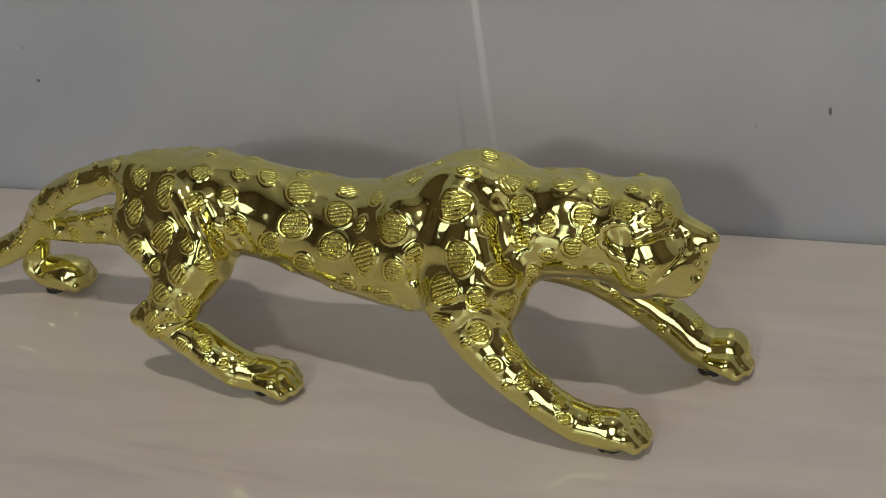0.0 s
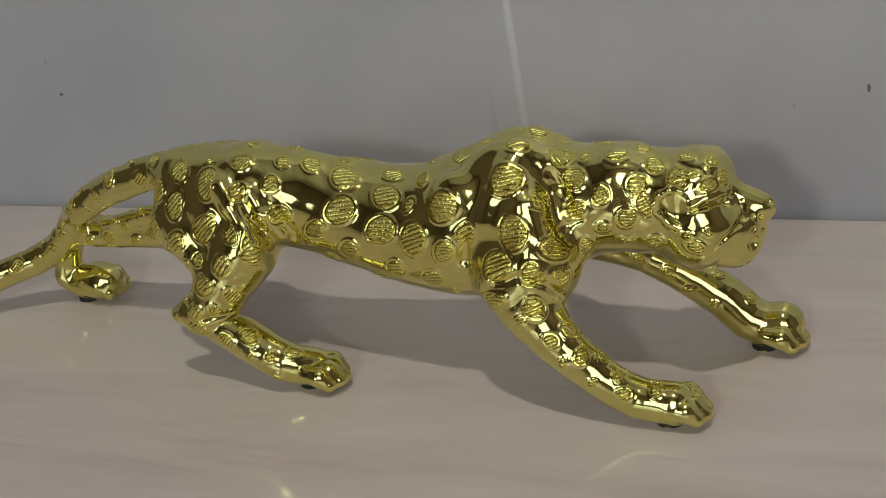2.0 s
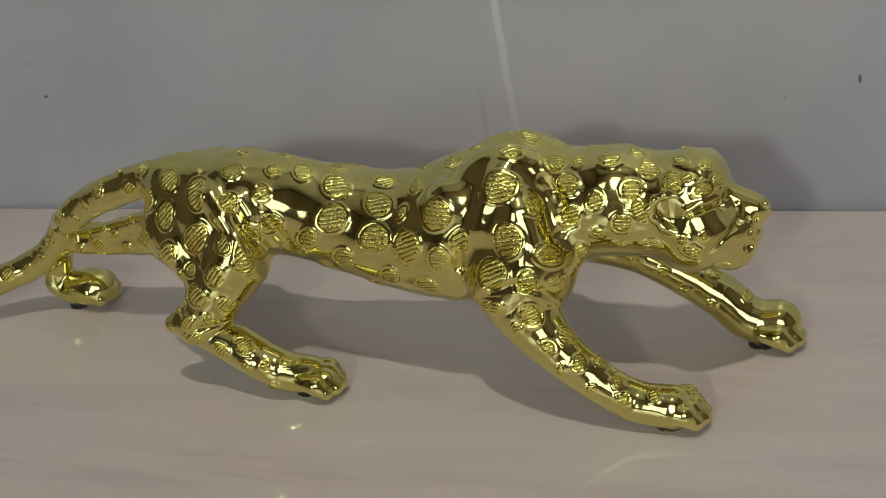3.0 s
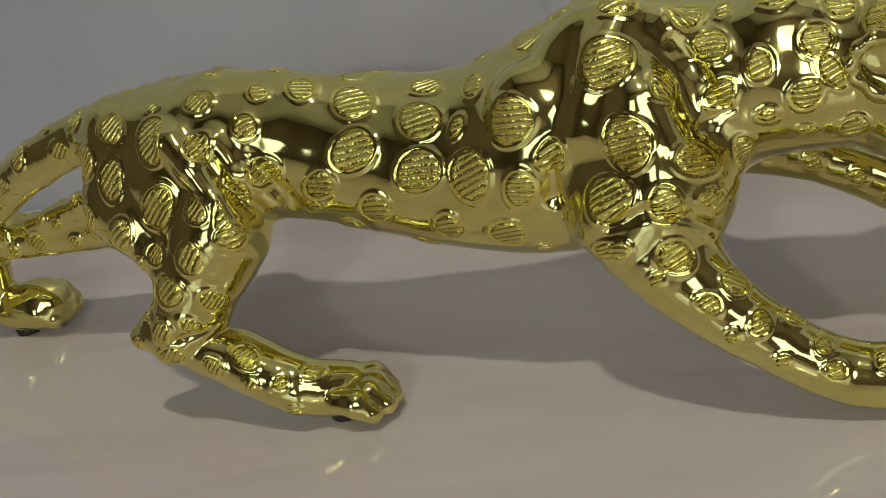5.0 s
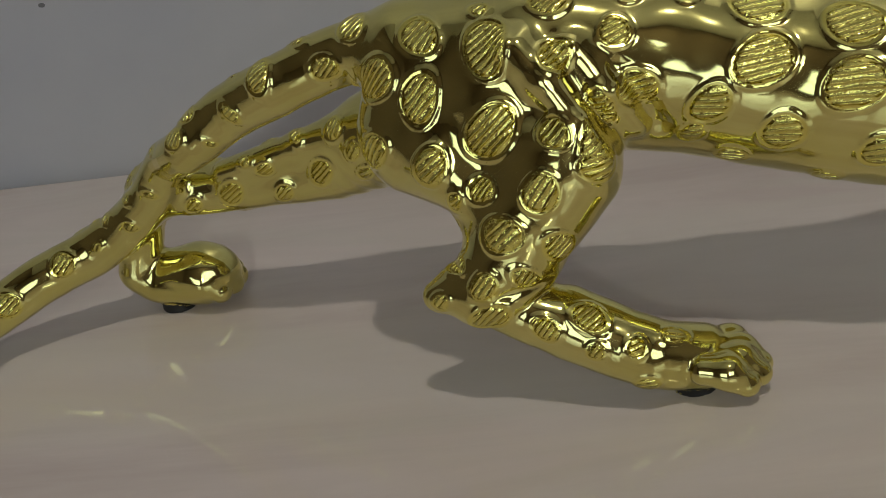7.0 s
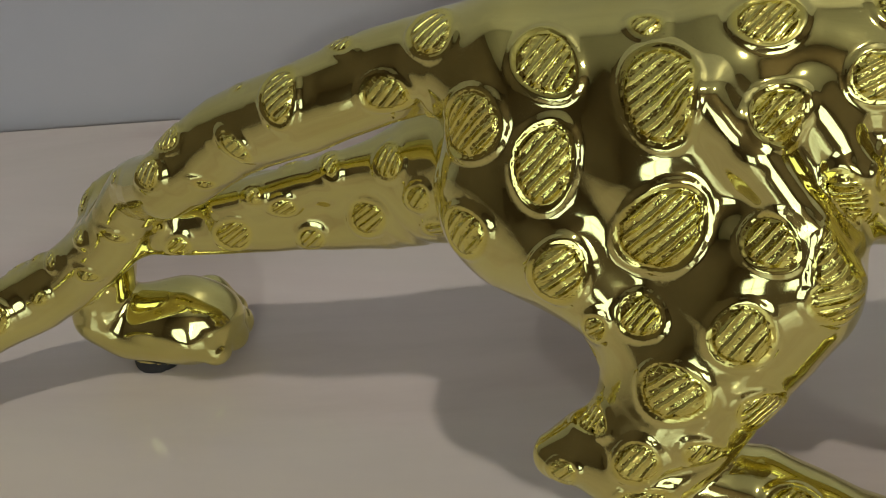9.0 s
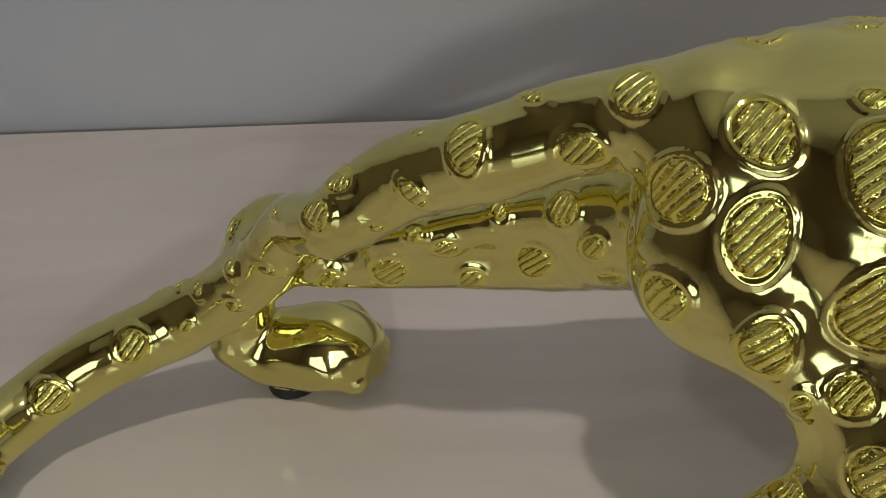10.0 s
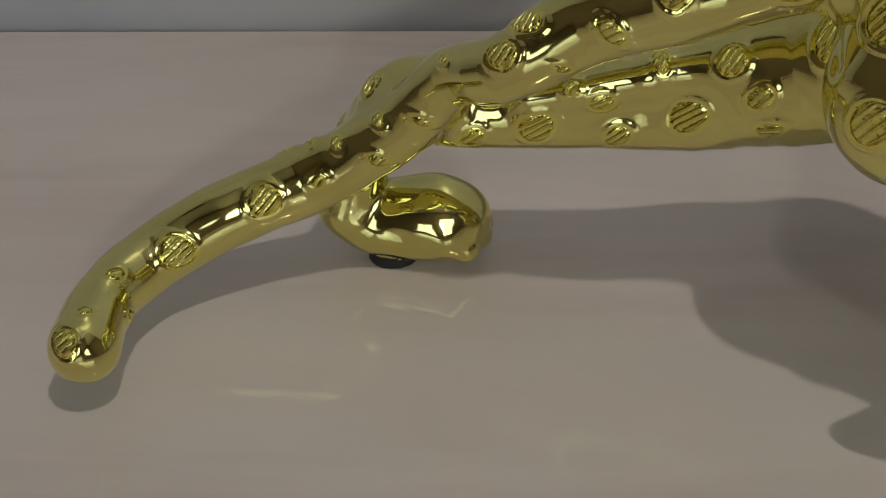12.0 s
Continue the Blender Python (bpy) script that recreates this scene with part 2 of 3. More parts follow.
def within(p, lo, hi):
    """Distance to a box, and the points near it."""
    q = np.maximum(np.maximum(lo - p, p - hi), 0)
    d = np.sqrt(q[:, 0] ** 2 + q[:, 1] ** 2 + q[:, 2] ** 2) + 0.5
    return d, np.flatnonzero(d < FAR)


def ball(p, c, r, yaw=0.0, pitch=0.0):
    """An ellipsoid; pitch tips its x axis up, yaw swings it away."""
    c, r = np.array(c, np.float32), np.array(r, np.float32)
    reach = r if not (yaw or pitch) else r.max()
    d, i = within(p, c - reach, c + reach)
    if len(i):
        q = p[i] - c
        if yaw or pitch:
            q = q @ np.array(Euler((0, -radians(pitch), radians(yaw))).to_matrix(), np.float32)
        q = q / r
        k = np.sqrt((q**2).sum(1)) + 1e-6
        g = np.sqrt(((q / r) ** 2).sum(1)) + 1e-6
        d[i] = k * (k - 1) / g
    return d


def limb(p, *stations, soft=1.5):
    """A chain of round cones through stations (x, y, z, r)."""
    t = np.array(stations, np.float32)
    d, i = within(p, (t[:, :3] - t[:, 3:]).min(0), (t[:, :3] + t[:, 3:]).max(0))
    if not len(i):
        return d
    w, out = p[i], None
    for s, e in zip(t, t[1:]):
        o, j = within(w, np.minimum(s[:3] - s[3], e[:3] - e[3]), np.maximum(s[:3] + s[3], e[:3] + e[3]))
        q, ab = w[j] - s[:3], e[:3] - s[:3]
        h = np.clip(q @ ab / (ab @ ab), 0, 1)
        q = q - h[:, None] * ab
        o[j] = np.sqrt((q**2).sum(1)) - (s[3] + (e[3] - s[3]) * h)
        out = o if out is None else melt(out, o, soft) if soft else np.minimum(out, o)
    d[i] = out
    return d


def spine(p, *stations):
    """A limb whose stations are joined by a smooth curve."""
    t = np.array(stations, float)
    gaps = np.linalg.norm(np.diff(t[:, :3], axis=0), axis=1)
    at = np.concatenate([[0], np.cumsum(gaps)])
    fine = np.concatenate([np.linspace(a, b, 3, endpoint=False) for a, b in zip(at, at[1:])] + [at[-1:]])
    return limb(p, *np.stack([smooth_line(fine, at, t[:, k]) for k in range(4)], 1), soft=0.0)


def trunk(p, stations):
    """A tube along x through (x, y, z, half width, half height)."""
    t = np.array(stations, np.float32)
    x = np.clip(p[:, 0], t[0, 0], t[-1, 0])
    s = [smooth_line(x, t[:, 0], t[:, k]) for k in range(1, 5)]
    v = np.stack([(p[:, 1] - s[0]) / s[2], (p[:, 2] - s[1]) / s[3]], 1)
    k = np.linalg.norm(v, axis=1) + 1e-9
    n = v / k[:, None]
    side = (k - 1) * np.hypot(n[:, 0] * s[2], n[:, 1] * s[3]) * 0.9
    return np.hypot(np.maximum(side, 0), p[:, 0] - x) + np.minimum(side, 0)


def smooth_line(x, xs, ys):
    i = np.clip(np.searchsorted(xs, x) - 1, 0, len(xs) - 2)
    m = np.gradient(ys, xs)
    h = xs[i + 1] - xs[i]
    u = (x - xs[i]) / h
    return (2 * u**3 - 3 * u**2 + 1) * ys[i] + (u**3 - 2 * u**2 + u) * h * m[i] + (3 * u**2 - 2 * u**3) * ys[i + 1] + (u**3 - u**2) * h * m[i + 1]


def melt(a, b, k):
    h = np.maximum(k - np.abs(a - b), 0)
    return np.minimum(a, b) - h * h * (0.25 / k)


def carve(a, b, k):
    return -melt(-a, b, k)


def toes(p, d, x, y, z, turn, r=4.6, spread=4.5):
    """Four rounded toes at the front of a paw."""
    c, s = math.cos(radians(turn)), math.sin(radians(turn))
    for i, fwd in zip((-1.5, -0.5, 0.5, 1.5), (-1.8, 0.8, 0.8, -1.8)):
        at = lambda f, up: (x + (fwd + f) * c - i * spread * s, y + (fwd + f) * s + i * spread * c, z + up)
        d = melt(d, limb(p, (*at(-9, 1.5), r - 0.8), (*at(-3, 0.8), r), (*at(1.2, -2.8), r - 1.2)), 0.9)
    return d


def leopard(p):
    d = trunk(p, [(-142, 36, 91, 5.2, 6.3), (-138, 35, 87.1, 10.1, 11.6), (-131, 34, 84.9, 15.3, 17.6), (-118, 33, 79.2, 19.9, 19.8), (-96, 32, 82.9, 22.1, 23.3), (-68, 31, 80.2, 19.3, 23.2), (-41, 31, 73.8, 22.8, 24.1),
                  (-9, 30, 69, 27, 27.5), (15, 30, 72.4, 32, 32.7), (40, 30, 75.8, 28.1, 33.7), (55, 30, 78.1, 24.6, 27.7), (72, 29.5, 83.1, 23.2, 22.7), (90, 29, 83.5, 21.8, 22.1), (104, 28.5, 81.3, 18.7, 19.4)])
    # shoulders
    d = melt(d, limb(p, (36.2, 17.3, 96.9, 11), (40.6, 9.7, 82.1, 14.8), (49.8, 5.9, 65, 17.5)), 7)
    d = melt(d, ball(p, (41.1, 48.8, 77.9), (16.6, 13.7, 26.8), pitch=-14), 8)
    d = melt(d, ball(p, (40.4, 16.2, 101.8), (19.2, 9, 11.7)), 6)
    d = melt(d, ball(p, (37.7, 37.7, 100), (16.1, 8.8, 10.5)), 6)
    # haunches
    d = melt(d, limb(p, (-109.2, 33.5, 83.3, 18.3), (-102.3, 24.5, 74.6, 18.2), (-94.8, 14.7, 63.4, 15.2)), 7)
    d = melt(d, ball(p, (-120.7, 31.2, 78.1), (17.5, 14.3, 20.4)), 6)
    d = melt(d, limb(p, (-124.1, 26.2, 75, 13.9), (-119, 16.5, 67, 11.1), (-105.8, 6.7, 54.5, 7.3)), 5)
    d = melt(d, ball(p, (-128.5, 26.9, 70.3), (15.3, 12.9, 15.7)), 6)
    d = melt(d, limb(p, (-127.4, 22.8, 66.3, 10.6), (-113, 15.9, 56.5, 6.5), (-108.7, 7.8, 47.2, 6.1)), 5)
    d = melt(d, limb(p, (-111.5, 38.8, 83.6, 19), (-114.1, 48, 74, 19)), 7)
    # folds of skin between knee and belly
    d = carve(d, limb(p, (-86, 5.5, 86.5, 1.5), (-80.5, 4.3, 79, 2.6), (-74.5, 8.5, 68, 2.6)), 4)
    d = carve(d, limb(p, (-74, 10, 86, 2.0), (-69.5, 9, 79, 3.2), (-66, 13, 70, 2.2)), 4)
    d = melt(d, limb(p, (-96, 12, 94.5, 2.2), (-90, 7.8, 86.8, 3.0), (-83.5, 4, 77, 3.4), (-79.5, 1.5, 69, 3.4)), 7)
    d = melt(d, limb(p, (-82, 13.5, 92, 2.0), (-76, 10.6, 82, 2.8), (-71, 13.6, 71, 2.6)), 4.5)
    # ridges and creases round the shoulder
    d = melt(d, limb(p, (43, 9, 103, 4.5), (48, 2, 92, 6.0), (52, -2.5, 79, 6.5), (50, -6.5, 64, 7.5)), 6)
    d = melt(d, limb(p, (30, 1.5, 85, 3.0), (34.5, 4.6, 95, 3.2), (39.5, 8, 105, 3.2), (45, 14, 110, 3.0)), 5)
    d = melt(d, ball(p, (17, 9.5, 92), (11, 7, 10)), 6)
    d = melt(d, ball(p, (82, 20, 99.5), (10, 7, 7)), 5)
    d = carve(d, limb(p, (56.5, 11, 102.5, 0.7), (60.4, 10.8, 96.5, 1.1), (63.3, 7.8, 91.4, 1.1), (66, 6.5, 86, 0.8)), 2.5)
    d = carve(d, limb(p, (60.7, 1.5, 80.8, 0.8), (63.4, 5, 82, 1.0), (68, 6, 84.3, 0.7)), 2.5)
    d = carve(d, limb(p, (21.5, -1.2, 78, 0.8), (20, -1.2, 68, 1.7), (25, -6.4, 60, 1.7), (38.3, -14.4, 57.4, 0.9)), 3.5)
    # near hind leg
    leg = spine(p, (-89.1, 10, 63.4, 14.5), (-100.6, 6.1, 49.2, 12.6), (-113.7, 2.8, 35, 9.7), (-116.7, 2.1, 35.7, 7.7), (-93.8, 1.3, 24.8, 9.3), (-73.3, -1.5, 15.3, 8.9), (-62.3, 3.2, 10.4, 8.7))
    leg = melt(leg, limb(p, (-121.3, 2.7, 38.1, 3.1), (-125.1, 2.2, 34.9, 4.2)), 4)
    d = melt(d, toes(p, leg, -49.8, 0, 10.4, -3), 5)
    d = carve(d, limb(p, (-107, -7.8, 38, 0.6), (-100.5, -6.3, 39, 1.0), (-95, -1.8, 38.4, 0.8)), 2.5)
    # near fore leg
    leg = spine(p, (39.2, 3.3, 60.1, 17.2), (49.5, -4.9, 45.8, 12.3), (72.5, -10.4, 24.6, 8.5), (90.1, -9.7, 13.3, 8.5), (104.1, -10.3, 11.8, 9))
    d = melt(d, toes(p, leg, 114, -8, 10.8, 4), 6)
    d = carve(d, limb(p, (36.2, -12.6, 64.6, 0.6), (47.5, -14, 68, 0.9), (57.5, -11.5, 63.5, 0.9), (62, -4.5, 55.5, 0.8)), 2.5)
    # far fore leg
    leg = spine(p, (52.1, 47.6, 65, 15.5), (81.6, 54.7, 45.2, 8.1), (112.4, 58.1, 24.9, 9.6), (128.2, 57.4, 12.6, 9.5), (136.8, 58, 12.6, 9.6))
    d = melt(d, toes(p, leg, 142.6, 54.5, 10.2, -4), 6)
    # far hind leg
    leg = spine(p, (-118.1, 48.2, 70.5, 18.9), (-144.7, 57.4, 58.3, 14.5), (-163.2, 63.1, 48.9, 10.5), (-189.7, 65.2, 45.7, 8.4), (-207.8, 66.9, 44.3, 8.3), (-221.7, 69.4, 45, 9.7), (-231, 71.5, 36.6, 6.9), (-235.6, 73.2, 26.9, 7.3), (-238.8, 71.6, 16.6, 6.5))
    leg = melt(leg, limb(p, (-150, 54, 64.1, 5.5), (-172, 57.1, 57.7, 4.4), (-196.1, 59.3, 51.8, 3.6)), 5)
    leg = melt(leg, ball(p, (-230.4, 74.6, 11.6), (12, 10.1, 8.2)), 4)
    leg = melt(leg, ball(p, (-219.4, 73.2, 12.5), (13.3, 10.5, 10)), 4)
    leg = carve(leg, limb(p, (-230, 62.5, 14.5, 0.4), (-219, 61.5, 11.5, 0.9), (-211, 63, 9.5, 0.6)), 2.5)
    d = melt(d, toes(p, leg, -211.9, 75.2, 11.1, 2, 5.0, 4.9), 5)
    # tail, cast in one with the hock that it crosses
    tail = spine(p, (-126.5, 35.2, 91.1, 10.3), (-145.3, 38.8, 89.8, 8.4), (-167.7, 40.5, 82.3, 8.1), (-184.4, 45.7, 75.1, 7.9), (-200.8, 46.6, 64.8, 6.8), (-211, 55, 58.9, 6.2), (-221.8, 58.6, 46.1, 6.6), (-244.6, 60.6, 30.2, 7.4),
                 (-261.9, 55.1, 25, 7.4), (-277, 47.7, 18.7, 7.3), (-284.3, 33.1, 17.7, 6.7), (-284.1, 17.8, 17.7, 7.3))
    d = melt(d, tail, 5)
    d = carve(d, limb(p, (-144, 31.5, 88, 0.3), (-144.5, 32.8, 83, 0.7), (-142.5, 25, 77, 0.4)), 3)
    # head
    d = melt(d, ball(p, (109.4, 27.7, 87.6), (17.5, 19.4, 17.3)), 6)
    d = melt(d, ball(p, (111.2, 27.9, 70.6), (17.1, 21, 14.8)), 5)
    d = melt(d, ball(p, (128.2, 28, 73.6), (10.2, 14, 13)), 4)
    d = melt(d, ball(p, (124.2, 27.6, 64.3), (10.9, 12.3, 8.3)), 3)
    d = melt(d, ball(p, (116.2, 27.6, 94.6), (9.4, 14.8, 10.5)), 4)
    d = melt(d, limb(p, (122.2, 28.1, 86.3, 7.1), (135.7, 27.3, 81.3, 6.1)), 2.5)
    for side in (-1, 1):
        # brow, cheek and ear
        d = melt(d, ball(p, (115, 28 + side * 12, 77), (13, 10.5, 12)), 5)
        at = lambda *row: [(x, 28 + side * y, *rest) for x, y, *rest in row]
        d = carve(d, ball(p, *at((106.5, 21.5, 89)), (4.5, 3.0, 5.5)), 4)
        d = melt(d, limb(p, *at((110, 19.8, 96, 1.2), (105.5, 20.4, 96.8, 1.6), (101.5, 20.6, 94.8, 1.6), (99.3, 20.6, 91, 1.6), (100.6, 20.6, 86.7, 1.6), (103.8, 20.4, 82.8, 1.5), (108, 20.3, 80.6, 1.2))), 1.8)
        # brow fold, eyelid and eye crease
        d = carve(d, limb(p, *at((107.4, 9.5, 102.8, 0.4), (115.3, 12.1, 102, 0.6), (118.3, 13.4, 99.8, 0.4))), 1.5)
        d = melt(d, limb(p, *at((113.5, 19, 89.6, 1.0), (118.5, 15.8, 91.4, 1.5), (124, 10.5, 91.2, 1.2))), 2.0)
        d = carve(d, limb(p, *at((112, 20.3, 86.9, 0.4), (118.2, 17.2, 89.1, 0.9), (123.6, 12, 89.4, 0.9), (126.4, 6.8, 89.2, 0.7))), 1.5)
        d = carve(d, ball(p, *at((125.2, 10.6, 87.3)), (2.4, 1.8, 1.7)), 1.2)
        # muzzle crease, mouth line, nostril and the open corner of the mouth
        d = carve(d, limb(p, *at((127, 6, 91.5, 0.7), (129.8, 7.4, 86, 0.8), (131.6, 10.4, 81, 0.6))), 1.8)
        d = carve(d, limb(p, *at((130.3, 10.2, 82, 0.5), (129.6, 13, 79.6, 0.8), (124.9, 18.9, 75.8, 0.9), (121, 21, 72, 0.6))), 1.4)
        d = carve(d, ball(p, *at((135.2, 10, 69.3)), (3.4, 3.6, 3.6)), 1.0)
        d = carve(d, ball(p, *at((140.4, 3, 84.6)), (2, 1.5, 1.5)), 0.8)
        for x, y, z in ((134.3, 8.5, 80.7), (137.2, 6.5, 79.9), (134.6, 10.4, 75.9), (137.3, 6, 74.3)):
            d = carve(d, ball(p, *at((x, y, z)), (0.9, 1.4, 0.9)), 0.5)
    # the uneven hand-modelled surface
    a, b, c = p.T / 4.6
    d = d + 0.12 * np.sin(a + 1.3 * np.sin(0.7 * c)) * np.sin(0.9 * c + 0.8 * b) + 0.09 * np.sin(2.1 * a + b) * np.sin(1.7 * c - 0.4 * a)
    return d


STEP = 1.05
LOW, HIGH = (-304, -34, -4), (164, 106, 128)
AXES = [np.arange(a, b + STEP, STEP) for a, b in zip(LOW, HIGH)]


def skin(field, axes):
    """A quad mesh of the surface where the field is zero (surface nets)."""
    axes = [a.astype(np.float32) for a in axes]
    grid = np.stack(np.meshgrid(*axes, indexing="ij"), -1).reshape(-1, 3)
    # a coarse pass first; the fine one only near the surface
    rough = [a[2::5] for a in axes]
    g = field(np.stack(np.meshgrid(*rough, indexing="ij"), -1).reshape(-1, 3)).reshape([len(a) for a in rough])
    f = g[np.ix_(*[np.minimum(np.arange(len(a)) // 5, len(r) - 1) for a, r in zip(axes, rough)])].reshape(-1)
    near = np.flatnonzero(np.abs(f) < 6.5 * STEP)
    f[near] = np.concatenate([field(grid[part]) for part in np.array_split(near, 8)])
    f = f.reshape([len(a) for a in axes])
    s = f < 0
    total, count = np.zeros((*[n - 1 for n in f.shape], 3)), np.zeros([n - 1 for n in f.shape])
    corner = [(i, j, k) for i in (0, 1) for j in (0, 1) for k in (0, 1)]
    cut = lambda a, c: a[tuple(slice(o, o + n - 1) for o, n in zip(c, a.shape))]
    for a in corner:
        for ax in range(3):
            if a[ax]:
                continue
            b = tuple(v + (i == ax) for i, v in enumerate(a))
            fa, fb = cut(f, a), cut(f, b)
            cross = (fa < 0) != (fb < 0)
            u = np.where(cross, fa / np.where(cross, fa - fb, 1), 0)
            at = np.array(a, float)[None, None, None, :] * np.ones((*u.shape, 1))
            at[..., ax] += u
            total += at * cross[..., None]
            count += cross
    live = count > 0
    index = -np.ones(live.shape, int)
    index[live] = np.arange(live.sum())
    cell = np.argwhere(live)
    verts = np.array([a[0] for a in axes]) + STEP * (cell + total[live] / count[live][:, None])
    faces = []
    for ax in range(3):
        u, v = [(1, 2), (2, 0), (0, 1)][ax]
        lo, hi = [slice(None)] * 3, [slice(None)] * 3
        lo[ax], hi[ax] = slice(0, -1), slice(1, None)
        for e, flip in ((s[tuple(lo)] & ~s[tuple(hi)], False), (~s[tuple(lo)] & s[tuple(hi)], True)):
            at = np.argwhere(e)
            at = at[(at[:, u] > 0) & (at[:, v] > 0)]
            quad = []
            for du, dv in ((1, 1), (0, 1), (0, 0), (1, 0)):
                c = at.copy()
                c[:, u] -= du
                c[:, v] -= dv
                quad.append(index[tuple(c.T)])
            faces.append(np.stack(quad[::-1] if flip else quad, 1))
    return verts, np.concatenate(faces)


def finer(verts, faces):
    """Each quad becomes four."""
    e = np.sort(np.stack([faces, np.roll(faces, -1, 1)], 2).reshape(-1, 2), 1)
    key, inv = np.unique(e[:, 0] * len(verts) + e[:, 1], return_inverse=True)
    mid = (verts[key // len(verts)] + verts[key % len(verts)]) / 2
    n, m = len(verts), len(key)
    em = inv.reshape(-1, 4) + n
    c = np.arange(len(faces)) + n + m
    out = [np.stack([faces[:, k], em[:, k], c, em[:, k - 1]], 1) for k in range(4)]
    return np.concatenate([verts, mid, verts[faces].mean(1)]), np.concatenate(out)


PADS = ((102, -8), (129, 57), (-64, 3), (-229, 73))


def pads(p):
    """Round rubber feet under the paws."""
    d = None
    for x, y in PADS:
        o = np.maximum(np.hypot(p[:, 0] - x, p[:, 1] - y) - 5.8, np.abs(p[:, 2] - 3.6) - 1.6)
        d = o if d is None else np.minimum(d, o)
    return d


def statue_field(p):
    return np.minimum(leopard(p), pads(p))


def slope(field, p, h=0.4):
    f = field(p)
    g = np.stack([field(p + h * np.eye(3, dtype=np.float32)[k]) - f for k in range(3)], 1) / h
    size = np.sqrt((g**2).sum(1)) + 1e-6
    return g / size[:, None], size, f


def onto(field, verts, rounds=1):
    for _ in range(rounds):
        n, g, f = slope(field, verts)
        verts = verts - n * np.clip(f / np.maximum(g, 0.4), -1, 1)[:, None]
    return verts


# Embossed rosettes by region: centre, two half widths (mm), turn (degrees).
FLANK = [
    (-56.1, 24.7, 100.4, 5.8, 4.1, 134), (-52.4, 9.8, 75.3, 6.9, 4.9, 31), (-39, 10.9, 84.3, 8.4, 6.7, 10), (-39.3, 20.3, 95.8, 8.4, 6.1, 153),
    (-18, 12.8, 90.3, 8.4, 6, 165), (-19.2, 5.6, 77.7, 8.9, 6.5, 25), (-2.9, 3.1, 75.7, 8.4, 7.2, 40), (-36.2, 8.8, 67.1, 7, 5, 37),
    (-17.8, 24.4, 96.5, 6.5, 4.7, 152), (-5.8, 9.2, 87.8, 3.5, 2.5, 53), (-1.1, 17.9, 95.4, 5, 3.6, 117), (-1.3, 30.4, 98.3, 3.6, 2.6, 149),
    (11.6, 2.2, 72.1, 6.1, 4.4, 62), (3.2, 4.3, 57.8, 7.7, 5.5, 32), (-14.9, 5.4, 60.3, 6.4, 4.6, 40), (10.5, 8.4, 51.1, 4.3, 3.1, 68),
]
FLANK_MORE = [
    (-42.4, 32, 99.1, 4.8, 3.4, 175), (-49.1, 15.1, 59.6, 4.4, 3.2, 32), (-57.7, 11.8, 67.4, 3.8, 2.7, 34), (-28, 14, 50, 4, 3, 10),
]
HAUNCH = [
    (-69.1, 22.8, 101.5, 3.9, 3, 142), (-67.5, 34.3, 103.3, 3.9, 2.8, 180), (-86.2, 31.2, 106.9, 3.6, 2.6, 174), (-121.3, 18.9, 100.6, 6.7, 5.4, 114),
    (-104.7, 11.6, 96.9, 8, 7.2, 98), (-105.9, 21, 104.6, 3, 2.1, 168), (-87.5, 19.3, 102.9, 5.2, 3.7, 174), (-135.1, 18.8, 88.9, 7.9, 5.8, 22),
    (-122.5, 10.1, 85.4, 7.9, 5.6, 80), (-105.3, 2.4, 77, 8.4, 6.8, 43), (-121.4, 4.1, 69.5, 5.8, 5.2, 69), (-108.8, 1.3, 63.6, 3.8, 3.7, 166),
    (-117.3, 1.1, 59.9, 3.1, 2.3, 60), (-93.5, -5.2, 63.7, 5.7, 5.5, 64), (-89.2, -1, 77.7, 5, 4.7, 103), (-87, 10.2, 91.9, 5.3, 4.7, 84),
]
HAUNCH_MORE = [
    (-72.4, 13.9, 95, 3.9, 3.9, 152), (-77.9, -4.8, 67.4, 5.4, 4.6, 163), (-68.4, 11.5, 81.1, 5.7, 4.9, 145), (-77.6, 7.6, 78, 5, 3.9, 110),
    (-140.4, 32.4, 98.8, 6, 4.5, 142), (-136.5, 15.5, 71.2, 6.4, 4.8, 45),
]
SHOULDER = [
    (14.1, 8.9, 90.2, 8.4, 6.7, 49), (16.5, 24.4, 100.6, 7.8, 5.5, 128), (41, 3.1, 102.2, 8.1, 7.1, 41), (44, 13.9, 111.5, 6.3, 5.1, 152),
    (22.5, 4, 80.5, 5.9, 5, 53), (44.3, -7.5, 84, 8.6, 7, 106), (36, -14.7, 73.3, 8.2, 6.6, 1), (36.5, -16.7, 58.1, 3.9, 2.8, 24),
    (55.9, 2.4, 95.2, 6, 4.8, 75), (57, 19.8, 104.8, 7.8, 6.4, 121), (60.9, -5.1, 76.5, 7.5, 5.3, 167), (52.5, -14.3, 68.9, 5.4, 5.3, 121),
    (45.4, 35.1, 110.2, 5.2, 3.7, 158), (62.6, -4.3, 63.4, 3.7, 2.7, 70), (24, 30, 104, 4, 2.5, 0),
]
